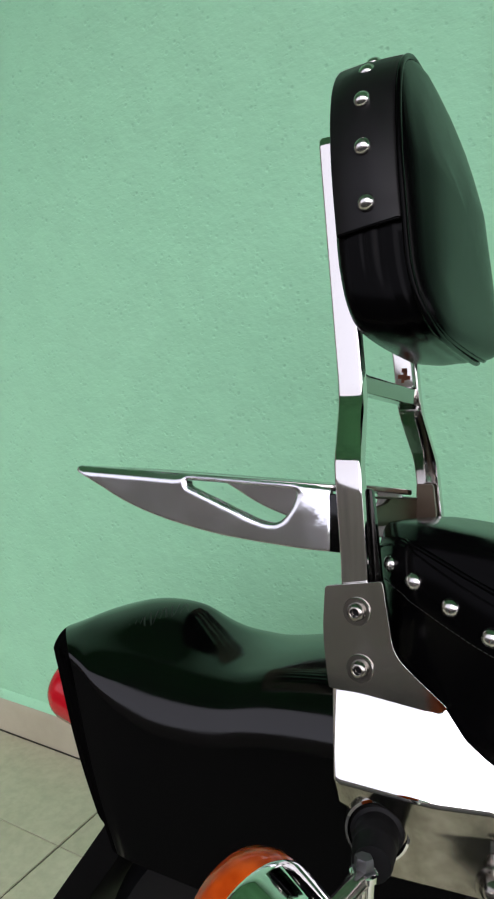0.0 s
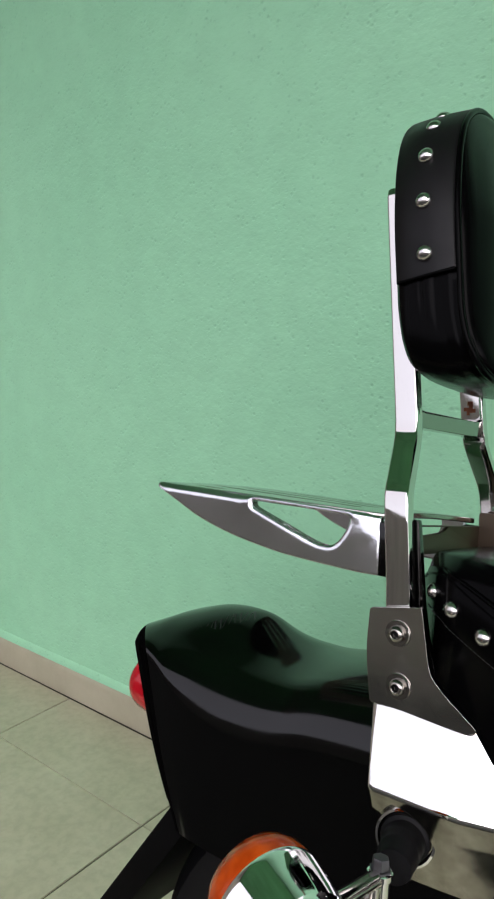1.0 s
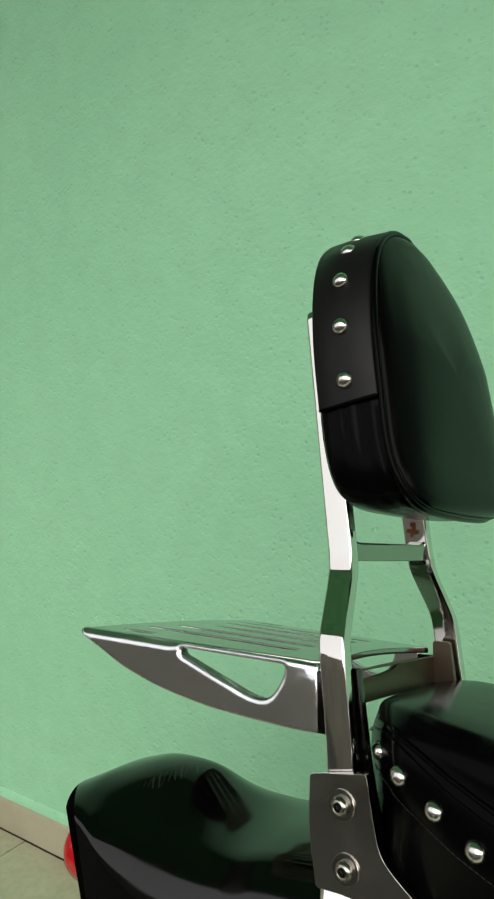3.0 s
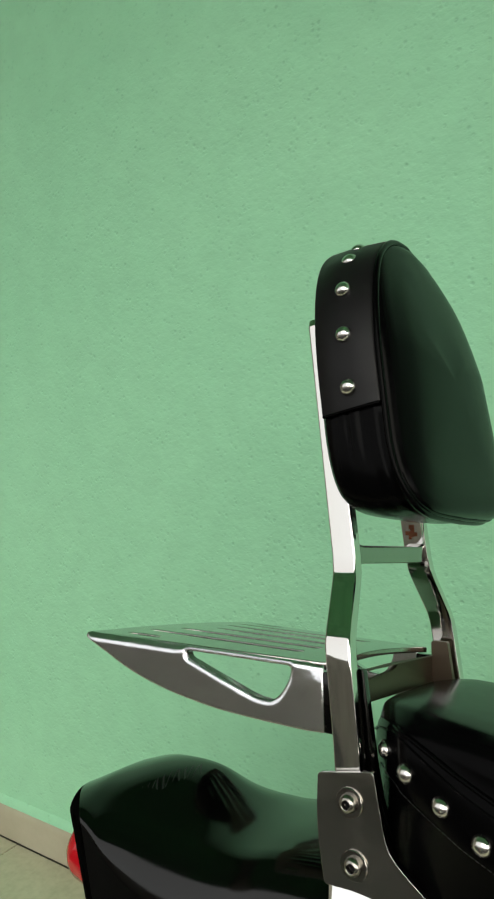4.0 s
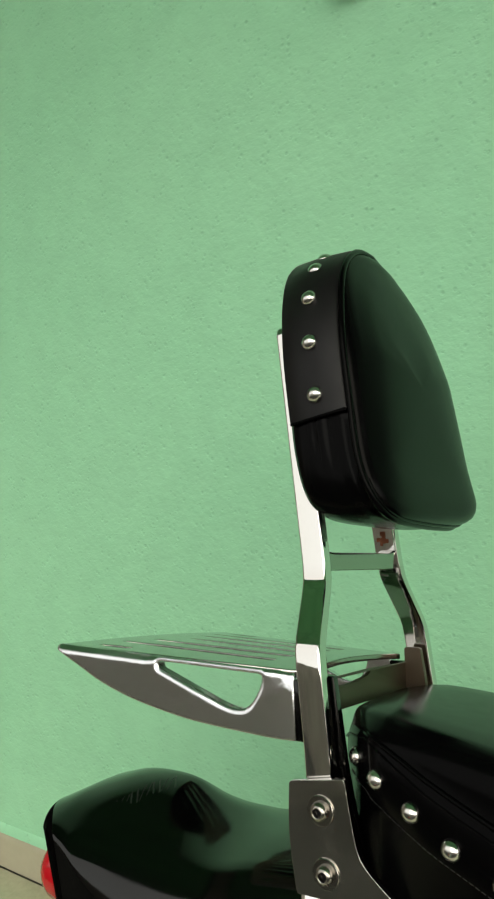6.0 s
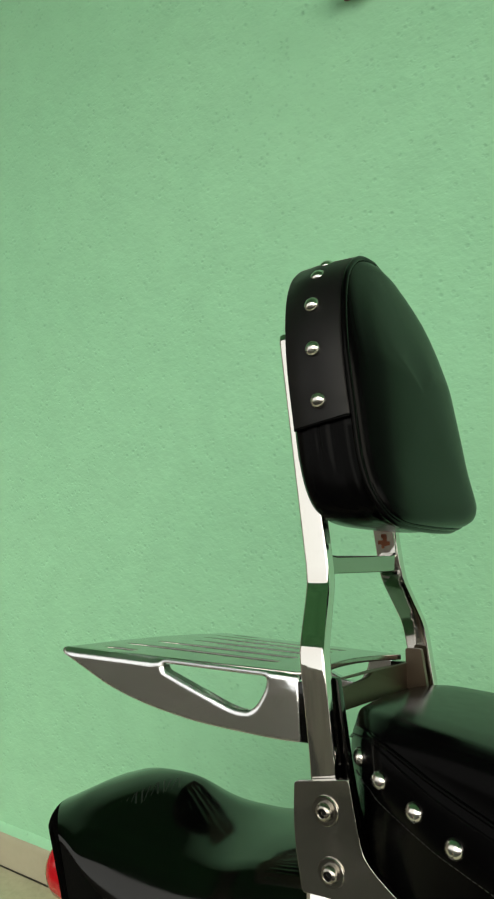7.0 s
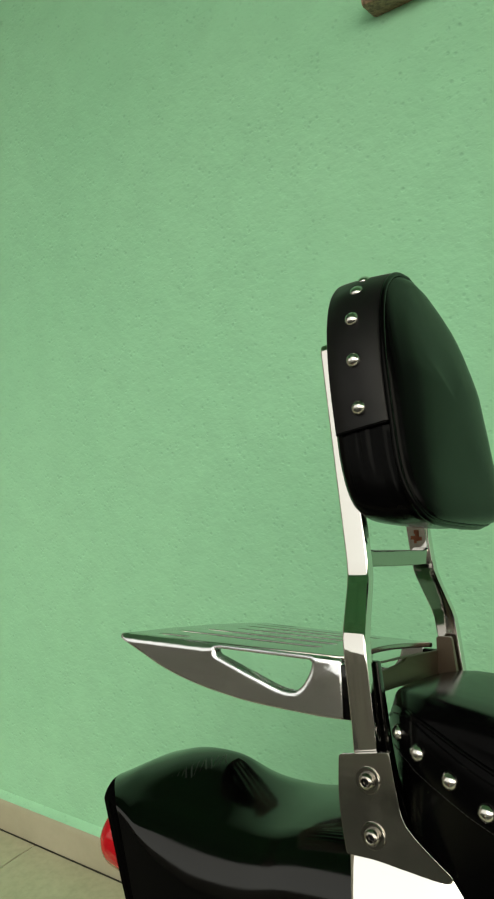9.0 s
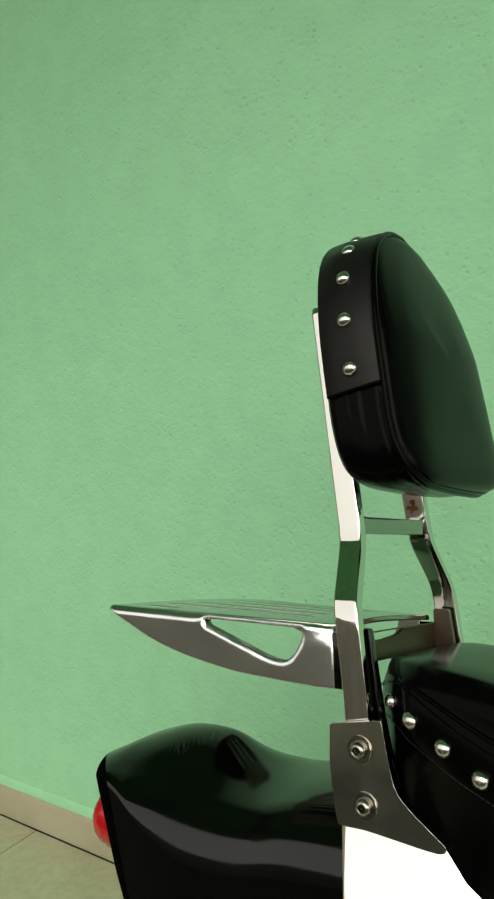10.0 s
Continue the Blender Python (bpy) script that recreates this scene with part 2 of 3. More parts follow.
def blend(table, x):
    """Values between the rows (x, a, b, ...) of a table."""
    xs = [r[0] for r in table]
    return [float(np.interp(x, xs, [r[i] for r in table])) for i in range(1, len(table[0]))]


def slab(bm, outline, holes, y0, y1, bevel=0.0):
    """A plate in the x-z plane from y0 to y1 with holes through it."""
    edges = []
    for loop in (outline, *holes):
        vs = [bm.verts.new((p[0], y0, p[1])) for p in loop]
        edges += [bm.edges.new((a, b)) for a, b in zip(vs, vs[1:] + vs[:1])]
    bmesh.ops.triangle_fill(bm, edges=edges, use_beauty=True, use_dissolve=False)
    r = bmesh.ops.extrude_face_region(bm, geom=bm.faces[:])
    for v in r["geom"]:
        if isinstance(v, bmesh.types.BMVert):
            v.co.y = y1
    if bevel:
        bmesh.ops.recalc_face_normals(bm, faces=bm.faces)
        es = [e for e in bm.edges if len(e.link_faces) == 2 and e.calc_face_angle(0) > 1.0 and abs(e.verts[0].co.y - e.verts[1].co.y) < 1e-6]
        bmesh.ops.bevel(bm, geom=es, offset=bevel, segments=3, profile=0.5, affect="EDGES", clamp_overlap=True)
    bmesh.ops.recalc_face_normals(bm, faces=bm.faces)
    for e in bm.edges:
        if len(e.link_faces) == 2 and sum(abs(f.normal.y) > 0.999 for f in e.link_faces) == 1:
            e.smooth = False
    return bm


# ---- setting: painted wall, skirting, tiled floor, sill; unseen roof, walls and ground added ----
WALL = Matrix.Rotation(radians(-4.40), 4, "Z")
WY = 0.723
TW, TX, TY = 0.620, -1.515, 0.7095

bm = bmesh.new()
box(bm, -7, 5, WY, WY + 0.2, 0, 3.1)
wall = tagged(part("wall_north", bm, PAINT), "green painted rough-cast plaster wall", "wall", kind="structure")
wall.matrix_world = WALL
# added out of view, to hold back sky and give green reflections
bm = bmesh.new()
box(bm, -7, 5, -1.6, WY, 3.1, 3.25)
roof = tagged(part("ceiling", bm, OVERHEAD), "unseen green roof added to shape light and reflections", "ceiling", kind="structure")
roof.matrix_world = WALL
# two walls added out of view, only to be mirrored grey-brown
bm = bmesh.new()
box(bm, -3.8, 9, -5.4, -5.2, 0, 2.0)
low_wall = tagged(part("wall_south", bm, TAUPE), "unseen taupe wall added for grey-brown reflections", "wall", kind="structure")
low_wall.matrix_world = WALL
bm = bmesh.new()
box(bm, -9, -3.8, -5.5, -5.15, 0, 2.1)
far_wall = tagged(part("wall_west", bm, TAUPE), "unseen taupe wall added to lengthen the reflected backdrop", "wall", kind="structure")
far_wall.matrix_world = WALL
# added out of view, to narrow the sky mirrored in the fender's tail
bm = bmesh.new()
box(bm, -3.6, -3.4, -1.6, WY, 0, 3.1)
sky_block = tagged(part("wall_sky_block", bm, TAUPE), "unseen taupe wall added to block sky at the rear", "wall", kind="structure")
sky_block.matrix_world = WALL

CUT = 0.2525
TERRACE = TY - CUT - 2 * TW
bm = bmesh.new()
box(bm, -8, 8, TERRACE, WY + 0.2, -0.12, -0.004)
floor = tagged(part("floor", bm, GROUT), "beige ceramic tile floor with dark grout joints", "floor", kind="structure")
floor.matrix_world = WALL
# ground out of view, added for the dark lower reflections
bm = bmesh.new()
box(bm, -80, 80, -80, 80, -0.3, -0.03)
ground = tagged(part("ground", bm, EARTH), "unseen ground added beyond the tiles, kept dark for reflections", "ground", kind="structure")
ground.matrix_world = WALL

bm = bmesh.new()
slope = [(WY - 0.014, 0.0), (WY - 0.014, 0.082), (WY - 0.010, 0.092), (WY - 0.002, 0.097), (WY, 0.097), (WY, 0.0)]
loft(bm, [[(x, y, z) for y, z in slope] for x in (-7, 5)])
skirt = tagged(part("baseboard", bm, SKIRT), "beige tile skirting along the wall foot", "baseboard", kind="structure")
skirt.matrix_world = WALL

bm = bmesh.new()
loft(bm, [[(x, y, z) for y, z in ((WY + 0.002, 0.097), (WY - 0.011, 0.097), (WY - 0.0105, 0.101), (WY - 0.005, 0.111), (WY - 0.001, 0.118), (WY + 0.002, 0.120))] for x in (-7, 5)])
bead = tagged(part("trim", bm, PAINT), "green painted plaster fillet over the skirting", "trim", kind="structure")
bead.matrix_world = WALL

bm = bmesh.new()
box(bm, -0.234, 1.35, WY - 0.050, WY + 0.01, 1.848, 1.880, 0.008)
sill = tagged(part("window_sill", bm, SILL), "brown stone window sill on the green wall", "window sill", kind="structure")
sill.matrix_world = WALL

# ---- the motorcycle, leaning on its stand; its own frame: x ahead, y to its left, z up ----
LEAN = Matrix.Translation((0, 0, 0.0228)) @ Matrix.Rotation(radians(-0.519), 4, "Y") @ Matrix.Rotation(radians(-12.192), 4, "X")
bike = tagged(new("motorcycle"), "black cruiser motorcycle with chrome sissy bar, leaning by the wall", "motorcycle")
bike.matrix_world = LEAN


def lean_x(z, y=-0.106):
    return 0.002 - 0.13 * (z - 0.845) + 0.040 * (y + 0.106)


def stud(parent, place, normal, radius=0.0075):
    bm = bmesh.new()
    m = Matrix.Translation(place) @ Vector(normal).to_track_quat("Z", "Y").to_matrix().to_4x4()
    lathe(bm, [(radius * math.sin(a), 0.72 * radius * math.cos(a)) for a in (0.0, 0.25, 0.5, 0.75, 1.0, 1.25, 1.5)] + [(radius * 0.95, -0.002)], m, 20)
    return part("stud", bm, STUD, parent, "domed chrome stud")


# sissy bar: two bent flat bars and a crossbar
sissy = tagged(new("sissy_bar"), "polished chrome sissy bar")
sissy.parent = bike
NEAR_POST = [(0.80, -0.0010), (0.845, -0.0035), (0.915, -0.0105), (0.948, -0.0143), (0.9945, -0.0250), (1.24, -0.0530)]
for side in (-1, 1):
    bm = bmesh.new()
    out, top = (0.100, 0.063) if side < 0 else (0.106, 0.066)
    line = [(z, top + f * (out - top)) for z, f in ((0.80, 1.0), (0.86, 1.0), (0.915, 1.0), (0.926, 1.0), (0.940, 0.9625), (0.950, 0.85), (0.956, 0.7425), (0.982, 0.2825), (0.988, 0.175), (0.997, 0.05), (1.012, 0.0), (1.10, 0.0), (1.20, 0.0), (1.226, 0.0), (1.230, 0.0), (1.236, 0.0), (1.238, 0.0))]
    rings = []
    for k, (z, y) in enumerate(line):
        hx, hy = (0.0122 if side < 0 else 0.0134), 0.006
        if k >= len(line) - 2:
            hx, hy = (hx - 0.0006, hy - 0.0004) if k == len(line) - 2 else (hx - 0.0020, hy - 0.0014)
        prof = rounded([(-hx, -hy), (hx, -hy), (hx, hy), (-hx, hy)], 0.0025, 3)
        xc = blend(NEAR_POST, z)[0] if side < 0 else lean_x(z, side * y) + 0.0015
        rings.append([(xc + p.x, side * y + p.y, z) for p in prof])
    loft(bm, rings)
    part("post", bm, POST, sissy)
bm = bmesh.new()
prof = rounded([(-0.0105, 1.0025), (0.0105, 1.0025), (0.0105, 1.0225), (-0.0105, 1.0225)], 0.003, 3)
rings = []
for y, grow in ((-0.060, 1.35), (-0.056, 1.12), (-0.050, 1.0), (0.050, 1.0), (0.056, 1.15), (0.062, 1.5)):
    rings.append([(-0.0190 + 0.123 * y + 0.9 * p.x, y, 1.0130 + 0.86 * (p.y - 1.0125) * grow) for p in prof])
loft(bm, rings)
part("crossbar", bm, DARK_STEEL, sissy)
for side in (-1, 1):
    bm = slab(bmesh.new(), rounded([(-0.014, 0.919), (0.0042, 0.919), (0.0143, 0.844), (0.0200, 0.815), (0.0300, 0.785), (0.0300, 0.757), (-0.012, 0.757)], 0.003, 3), [], -0.0925, -0.0865, 0.0012)
    for v in bm.verts:
        v.co.y = v.co.y * -side
        v.co.x += 0.040 * (v.co.y + 0.095)
    # near stay: black paint stands in for the dark seat its chrome mirrors
    part("inner_bar", bm, BLACK_PAINT if side < 0 else DULL, sissy, "flat inner stay")
# small brown mark on the far post's inner face
bm = bmesh.new()
for cx, cz, sx, sz in ((0.0005, 1.0430, 0.0030, 0.0024), (0.0015, 1.0380, 0.0022, 0.0058), (-0.0030, 1.0362, 0.0034, 0.0022), (0.0042, 1.0350, 0.0030, 0.0022), (-0.001, 1.0325, 0.0016, 0.0030)):
    box(bm, lean_x(1.04, 0.06) + cx - sx, lean_x(1.04, 0.06) + cx + sx, 0.0592, 0.0601, cz - sz, cz + sz, 0.0003, 1)
part("brown_mark", bm, BROWN, sissy, "brown mark on the chrome")

# luggage rack: one polished casting with a slotted top and two finned sides
rack = tagged(new("luggage_rack"), "polished chrome luggage rack with tapered side fins")
rack.parent = bike
TOP = 0.9245


def rack_set(bm):
    """The rack sits a little askew on its posts."""
    for v in bm.verts:
        v.co.x += 0.040 * (v.co.y + 0.115)
        v.co.z += -0.0035 - 0.055 * (v.co.y + 0.115) + 0.0080 * max(0.0, (-0.03 - v.co.x) / 0.27)
        v.co.x += 0.004 * max(0.0, (-0.03 - v.co.x) / 0.27)
    return bm


fin = smooth_line([(-0.2955, TOP + 0.0002), (-0.2985, TOP - 0.0012), (-0.2990, TOP - 0.0032), (-0.2965, TOP - 0.0062), (-0.284, 0.9130), (-0.268, 0.9062), (-0.2356, 0.8928), (-0.1944, 0.8816), (-0.146, 0.8736), (-0.1112, 0.8706), (-0.072, 0.8688), (-0.050, 0.8681), (-0.0305, 0.8685)], 5)
fin = fin + [Vector(p) for p in ((-0.0325, TOP - 0.004), (-0.0350, TOP))]
fin += [Vector((x, TOP)) for x in (-0.06, -0.12, -0.18, -0.24, -0.28)]
hole = rounded([(-0.1725, 0.9202), (-0.0620, 0.9194), (-0.0645, 0.9060), (-0.0765, 0.8880), (-0.0955, 0.8875), (-0.1715, 0.9140)], [0.0030, 0.005, 0.016, 0.012, 0.014, 0.0035], 5)


def rim(p):
    """The distance from a point to the edge of the cut-out."""
    best = 1.0
    for a, b in zip(hole, hole[1:] + hole[:1]):
        d = b - a
        best = min(best, (p - a - d * max(0.0, min(1.0, (p - a).dot(d) / max(d.length_squared, 1e-12)))).length)
    return best


def chamfer(far, wide, slope):
    """How far a face falls away at a distance from its rounded edge."""
    if far < wide:
        return slope * (wide - far) + slope * 0.25 * wide
    return slope * 0.5 * max(0.0, 1.5 * wide - far) ** 2 / wide * 2.0


for side in (-1, 1):
    bm = bmesh.new()
    slab(bm, fin, [hole], -0.0050, 0.0050)
    for _ in range(8):
        flat = [e for e in bm.edges if e.calc_length() > 0.0019 and len(e.link_faces) == 2 and all(f.normal.y * side > 0.99 for f in e.link_faces)]
        if not flat:
            break
        bmesh.ops.subdivide_edges(bm, edges=flat, cuts=1)
        bmesh.ops.triangulate(bm, faces=[f for f in bm.faces if f.normal.y * side > 0.99])
        bm.normal_update()
    # a broad soft chamfer along the top and round the cut-out; the upper front corner rolls inwards
    for v in bm.verts:
        if v.co.y * side > 0.0049:
            p = Vector((v.co.x, v.co.z))
            fall = max(chamfer(TOP - p.y, 0.0032 + 0.0026 * max(0.0, min(1.0, (-0.165 - p.x) / 0.02)), 0.50), chamfer(rim(p), 0.0027, 0.52))
            ease = max(0.0, min(1.0, (v.co.x + 0.075) / 0.045))
            rise = max(0.0, (v.co.z - 0.872) / 0.05)
            fall = min(0.0062, fall + 0.0030 * ease * ease * (3 - 2 * ease) * rise * rise)
            fall += 0.0016 * ((v.co.x + 0.17) / 0.13) ** 2
            v.co.y -= side * fall
    for v in bm.verts:
        v.co.y = side * (0.0945 + 0.026 * max(0.0, min(1.0, (-0.03 - v.co.x) / 0.27))) + v.co.y
    part("side_fin", rack_set(bm), CAST, rack, "polished tapered side fin with a cut-out")
bm = bmesh.new()
n = 14
front = [(-0.012 - 0.016 * (1 - (2 * k / n - 1) ** 2), -0.098 + 0.196 * k / n) for k in range(n + 1)]
plan = [(-0.2945, -0.1160), (-0.2915, -0.1185), (-0.036, -0.0945), (-0.026, -0.088)] + [(x - 0.008, 0.88 * y) for x, y in front] + [(-0.026, 0.088), (-0.036, 0.0945), (-0.2915, 0.1185), (-0.2945, 0.1160), (-0.2905, 0.06), (-0.2895, 0.0), (-0.2905, -0.06)]
slots = []
for y, x0, x1, w in ((0.099, -0.262, -0.222, 0.0040), (0.069, -0.264, -0.075, 0.0055), (0.036, -0.254, -0.075, 0.0060), (0.0, -0.236, -0.075, 0.0060)):
    for side in (-1, 1) if y else (1,):
        yc, slant = side * y, -0.09 * side * y / 0.1
        slots.append([Vector((x, yc + slant * (x - x0) * 0.6 + d)) for x, d in ((x0, -0.4 * w), (x0 - 0.003, 0.0), (x0, 0.4 * w), (x0 + 0.3 * (x1 - x0), w), (x1 - 0.005, w), (x1, 0.0), (x1 - 0.005, -w), (x0 + 0.3 * (x1 - x0), -w))])
slab(bm, plan, slots, TOP - 0.006, TOP, 0.0011)
for v in bm.verts:
    v.co = Vector((v.co.x, v.co.z, v.co.y + 0.0035 * (1 - (v.co.z / 0.12) ** 2)))
part("top_plate", rack_set(bm), DARK_STEEL, rack, "slotted polished top plate")
for side in (-1, 1):
    bm = bmesh.new()
    box(bm, -0.0335, -0.0050, side * 0.0920 - 0.0045, side * 0.0920 + 0.0045, 0.8680, 0.9180, 0.0015)
    part("bracket", rack_set(bm), BLACK_PAINT, rack, "black mounting bracket")
bm = bmesh.new()
arch = [(-0.0955, 0.9175), (-0.0955, 0.889), (0.0955, 0.889), (0.0955, 0.9175)]
arch_hole = rounded([(-0.074, 0.9150), (-0.070, 0.909), (-0.028, 0.9055), (0.014, 0.909), (0.026, 0.9150)], [0.002, 0.006, 0.03, 0.010, 0.002], 4)
slab(bm, [Vector(p) for p in arch], [arch_hole], 0.0, 0.0045, 0.0008)
for v in bm.verts:
    v.co = Vector((v.co.y - 0.028 + 0.012 * (v.co.x / 0.1) ** 2, v.co.x, v.co.z))
part("cross_brace", rack_set(bm), DULL, rack, "arched steel cross brace", 12)

# chrome fender strut, its bolted plate and bolts
strut = part("fender_strut", bmesh.new(), CHROME, bike, "polished chrome fender strut")
bm = bmesh.new()
rings = []
for x, zt, zl, end in ((-0.0205, 0.750, 0.683, 0.005), (-0.0195, 0.755, 0.675, 0.0012), (-0.0170, 0.760, 0.668, 0.0), (-0.0120, 0.764, 0.660, 0.0), (-0.0050, 0.767, 0.648, 0.0), (0.004, 0.769, 0.630, 0.0), (0.020, 0.768, 0.6150, 0.0), (0.040, 0.767, 0.6165, 0.0), (0.060, 0.7640, 0.6180, 0.0), (0.075, 0.7590, 0.6195, 0.0), (0.11, 0.7405, 0.6220, 0.0), (0.16, 0.714, 0.6150, 0.0), (0.30, 0.64, 0.560, 0.0)):
    fold = 0.692 if x < 0.12 else 0.692 - 0.30 * (x - 0.12)
    y_top = -0.1045 - 0.36 * max(0.0, 0.770 - zt) * max(0.0, min(1.0, (0.10 - x) / 0.05))
    y_fold = y_top - 0.36 * (zt - fold)
    band = max(fold - 0.021, zl + 0.004)
    prof = rounded([(-0.090, zt), (y_top, zt), (y_fold, fold), (y_fold + 0.30 * (fold - band), band), (-0.1130, zl), (-0.0880, zl - 0.002)], [0, 0.003, 0.0030, 0.003, 0.003, 0], 4)
    ease = max(0.0, min(1.0, (0.030 - x) / 0.05))
    rings.append([(x + ease * 0.20 * max(0.0, 0.757 - max(p.y, 0.685)), p.x + end, p.y) for p in prof])
loft(bm, rings)
bmesh.ops.recalc_face_normals(bm, faces=bm.faces)
for f in bm.faces:
    f.smooth = True
for e in bm.edges:
    if len(e.link_faces) == 2 and e.calc_face_angle(0) > radians(35):
        e.smooth = False
bm.transform(FRAME)
bm.normal_update()
strut.data.materials.append(SHADED_STAINED)
# downward faces take the darker steel, their shading put into the colour
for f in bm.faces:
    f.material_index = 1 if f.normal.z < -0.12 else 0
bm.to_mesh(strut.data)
bm.free()

plate = part("mounting_plate", slab(bmesh.new(), rounded([(-0.0272, 0.8380), (0.0222, 0.8468), (0.0270, 0.8195), (0.0325, 0.7930), (0.0430, 0.7815), (0.0765, 0.7568), (0.0700, 0.7520), (0.0560, 0.7520), (0.0280, 0.7540), (0.0020, 0.7560), (-0.0212, 0.7545), (-0.0285, 0.7980)], [0.003, 0.003, 0.02, 0.01, 0.015, 0.0035, 0.003, 0.01, 0.02, 0.02, 0.003, 0.03], 4), [], -0.1120, -0.1065, 0.0016), STEEL, bike, "flat polished steel mounting plate")
for x, z in ((0.0016, 0.8205), (0.0054, 0.7750)):
    m = Matrix.Translation((x, -0.1120, z)) @ Matrix.Rotation(radians(90), 4, "X")
    bm = lathe(bmesh.new(), [(0.0116, 0.0), (0.0116, 0.0010), (0.0110, 0.0015), (0.004, 0.0015)], m, 28)
    washer = part("washer", bm, BOLT, plate, "steel washer")
    bm = lathe(bmesh.new(), [(0.0074, 0.0016), (0.0075, 0.003), (0.0070, 0.0046), (0.0058, 0.0058), (0.0040, 0.0064), (0.0036, 0.0062), (0.0036, 0.0012), (0.0, 0.0010)], m, 28)
    part("bolt", bm, BOLT, plate, "button-head socket bolt")
    bm = lathe(bmesh.new(), [(0.0, 0.0014), (0.0034, 0.0014), (0.0034, 0.0024), (0.0, 0.0022)], m, 6)
    part("socket", bm, RUBBER, plate, "dark hex socket")
# the strut's twin and plate on the bike's other side
for one in (strut, plate):
    twin = one.copy()
    twin.data = one.data.copy()
    for v in twin.data.vertices:
        v.co.y = -v.co.y
    twin.data.flip_normals()
    scene.collection.objects.link(twin)

# backrest pad: a leather cushion with piping, a studded strip and a stitched seam
pad = tagged(new("backrest"), "black leather backrest with chrome studs")
pad.parent = bike
half = [(0.0, 1.0460), (0.045, 1.0470), (0.070, 1.0500), (0.0845, 1.0570), (0.0915, 1.0710), (0.0935, 1.0950), (0.0928, 1.1500), (0.0890, 1.2000), (0.0800, 1.2450), (0.0660, 1.2790), (0.0460, 1.3015), (0.0250, 1.3145), (0.0, 1.3200)]
right_half = smooth_line(half, 4)
OUTLINE = [Vector((p.x, p.y)) for p in right_half] + [Vector((-p.x, p.y)) for p in right_half[-2:0:-1]]


def pad_ring(x, inset):
    """One ring of the cushion; x runs from -0.034 at its back over 0.028 at the piping to 0.063 at its domed front."""
    centre = Vector((0.0, 1.180))
    ring = []
    for p in OUTLINE:
        far = (p - centre).length
        reach = inset * (1.0 + (far / 0.0935 - 1.0) * max(0.0, (inset - 0.02) / 0.07))
        q = p - (p - centre).normalized() * min(reach, 0.97 * far)
        back, front = -0.0350 - 0.120 * (q.y - 1.157), 0.0300 - 0.110 * (q.y - 1.157)
        share = (min(x, 0.0278) + 0.034) / 0.0618
        low = max(0.0, 1.118 - q.y)
        dx = (1.0 - share) * (0.05 * low + 1.2 * low ** 2) + share * 3.0 * low ** 2
        puff = 1.0 - 0.45 * max(0.0, min(1.0, (q.y - 1.20) / 0.10))
        xc = back + (front - back) * share + dx + puff * max(0.0, x - 0.0278) + 0.05 * q.x + (0.14 * q.x - 0.0055) * max(0.0, min(1.0, (x - 0.0278) / 0.03))
        ring.append(Vector((xc, q.x - 0.05 * max(0.0, q.y - 1.15), q.y)))
    return ring


bm = bmesh.new()
girth = [(-0.030, 0.070), (-0.0335, 0.035), (-0.034, 0.016), (-0.0325, 0.006), (-0.028, 0.0015), (-0.020, 0.0)]
girth += [(-0.020 + 0.0015 * k, -0.0015 * math.sin(math.pi * min(1.0, k / 20))) for k in range(1, 26)]
girth += [(0.019, 0.0005), (0.0275, 0.003), (0.0295, 0.0010), (0.0360, 0.0016), (0.0430, 0.0038), (0.0495, 0.0075), (0.0540, 0.0122), (0.0576, 0.0180), (0.0602, 0.0255), (0.0620, 0.0370), (0.0631, 0.0520), (0.0637, 0.0700), (0.0639, 0.0900)]
rings = []
for x, inset in girth:
    ring = pad_ring(x, inset)
    # two soft creases hang from the strip's hem
    for p, q in zip(ring, OUTLINE):
        fade = max(0.0, min(1.0, (q.y - 1.090) / 0.035)) * max(0.0, min(1.0, (1.150 - q.y) / 0.02))
        p.y -= (1 if q.x > 0 else -1) * 0.0016 * fade * sum(math.exp(-((x - c) / 0.0022) ** 2) for c in (-0.0075, 0.0045))
    rings.append(ring)
loft(bm, rings)
cushion = part("cushion", bm, LEATHER, pad, "padded black leather cushion", 80)
bm = tube(bmesh.new(), pad_ring(0.0278, -0.0005), 0.0030, 8, True)
part("piping", bm, LEATHER, pad, "black leather piping", 80)
low = [p for p in pad_ring(0.0350, 0.0012) if p.z < 1.085]
low.sort(key=lambda p: p.y)
bm = tube(bmesh.new(), low, 0.0016, 6)
part("front_seam", bm, LEATHER, pad, "stitched front seam", 80)
# strip over the sides and top
bm = bmesh.new()
rings = []
for k in [k for k, p in enumerate(OUTLINE) if p.y > 1.137]:
    ring = []
    for x, lift in ((-0.0300, -0.002), (-0.0300, 0.0012), (-0.0285, 0.0030), (-0.005, 0.0046), (0.0235, 0.0034), (0.0258, 0.0018), (0.0258, -0.002)):
        ring.append(pad_ring(x, -lift)[k])
    rings.append(ring)
for end in (0, -1):
    for p in rings[end]:
        drop = 0.16 * p.x - 0.0115
        p.z, p.x = p.z + drop, p.x - 0.12 * drop
loft(bm, rings)
strip = part("strip", bm, STRIP, pad, "studded leather strip", 60)
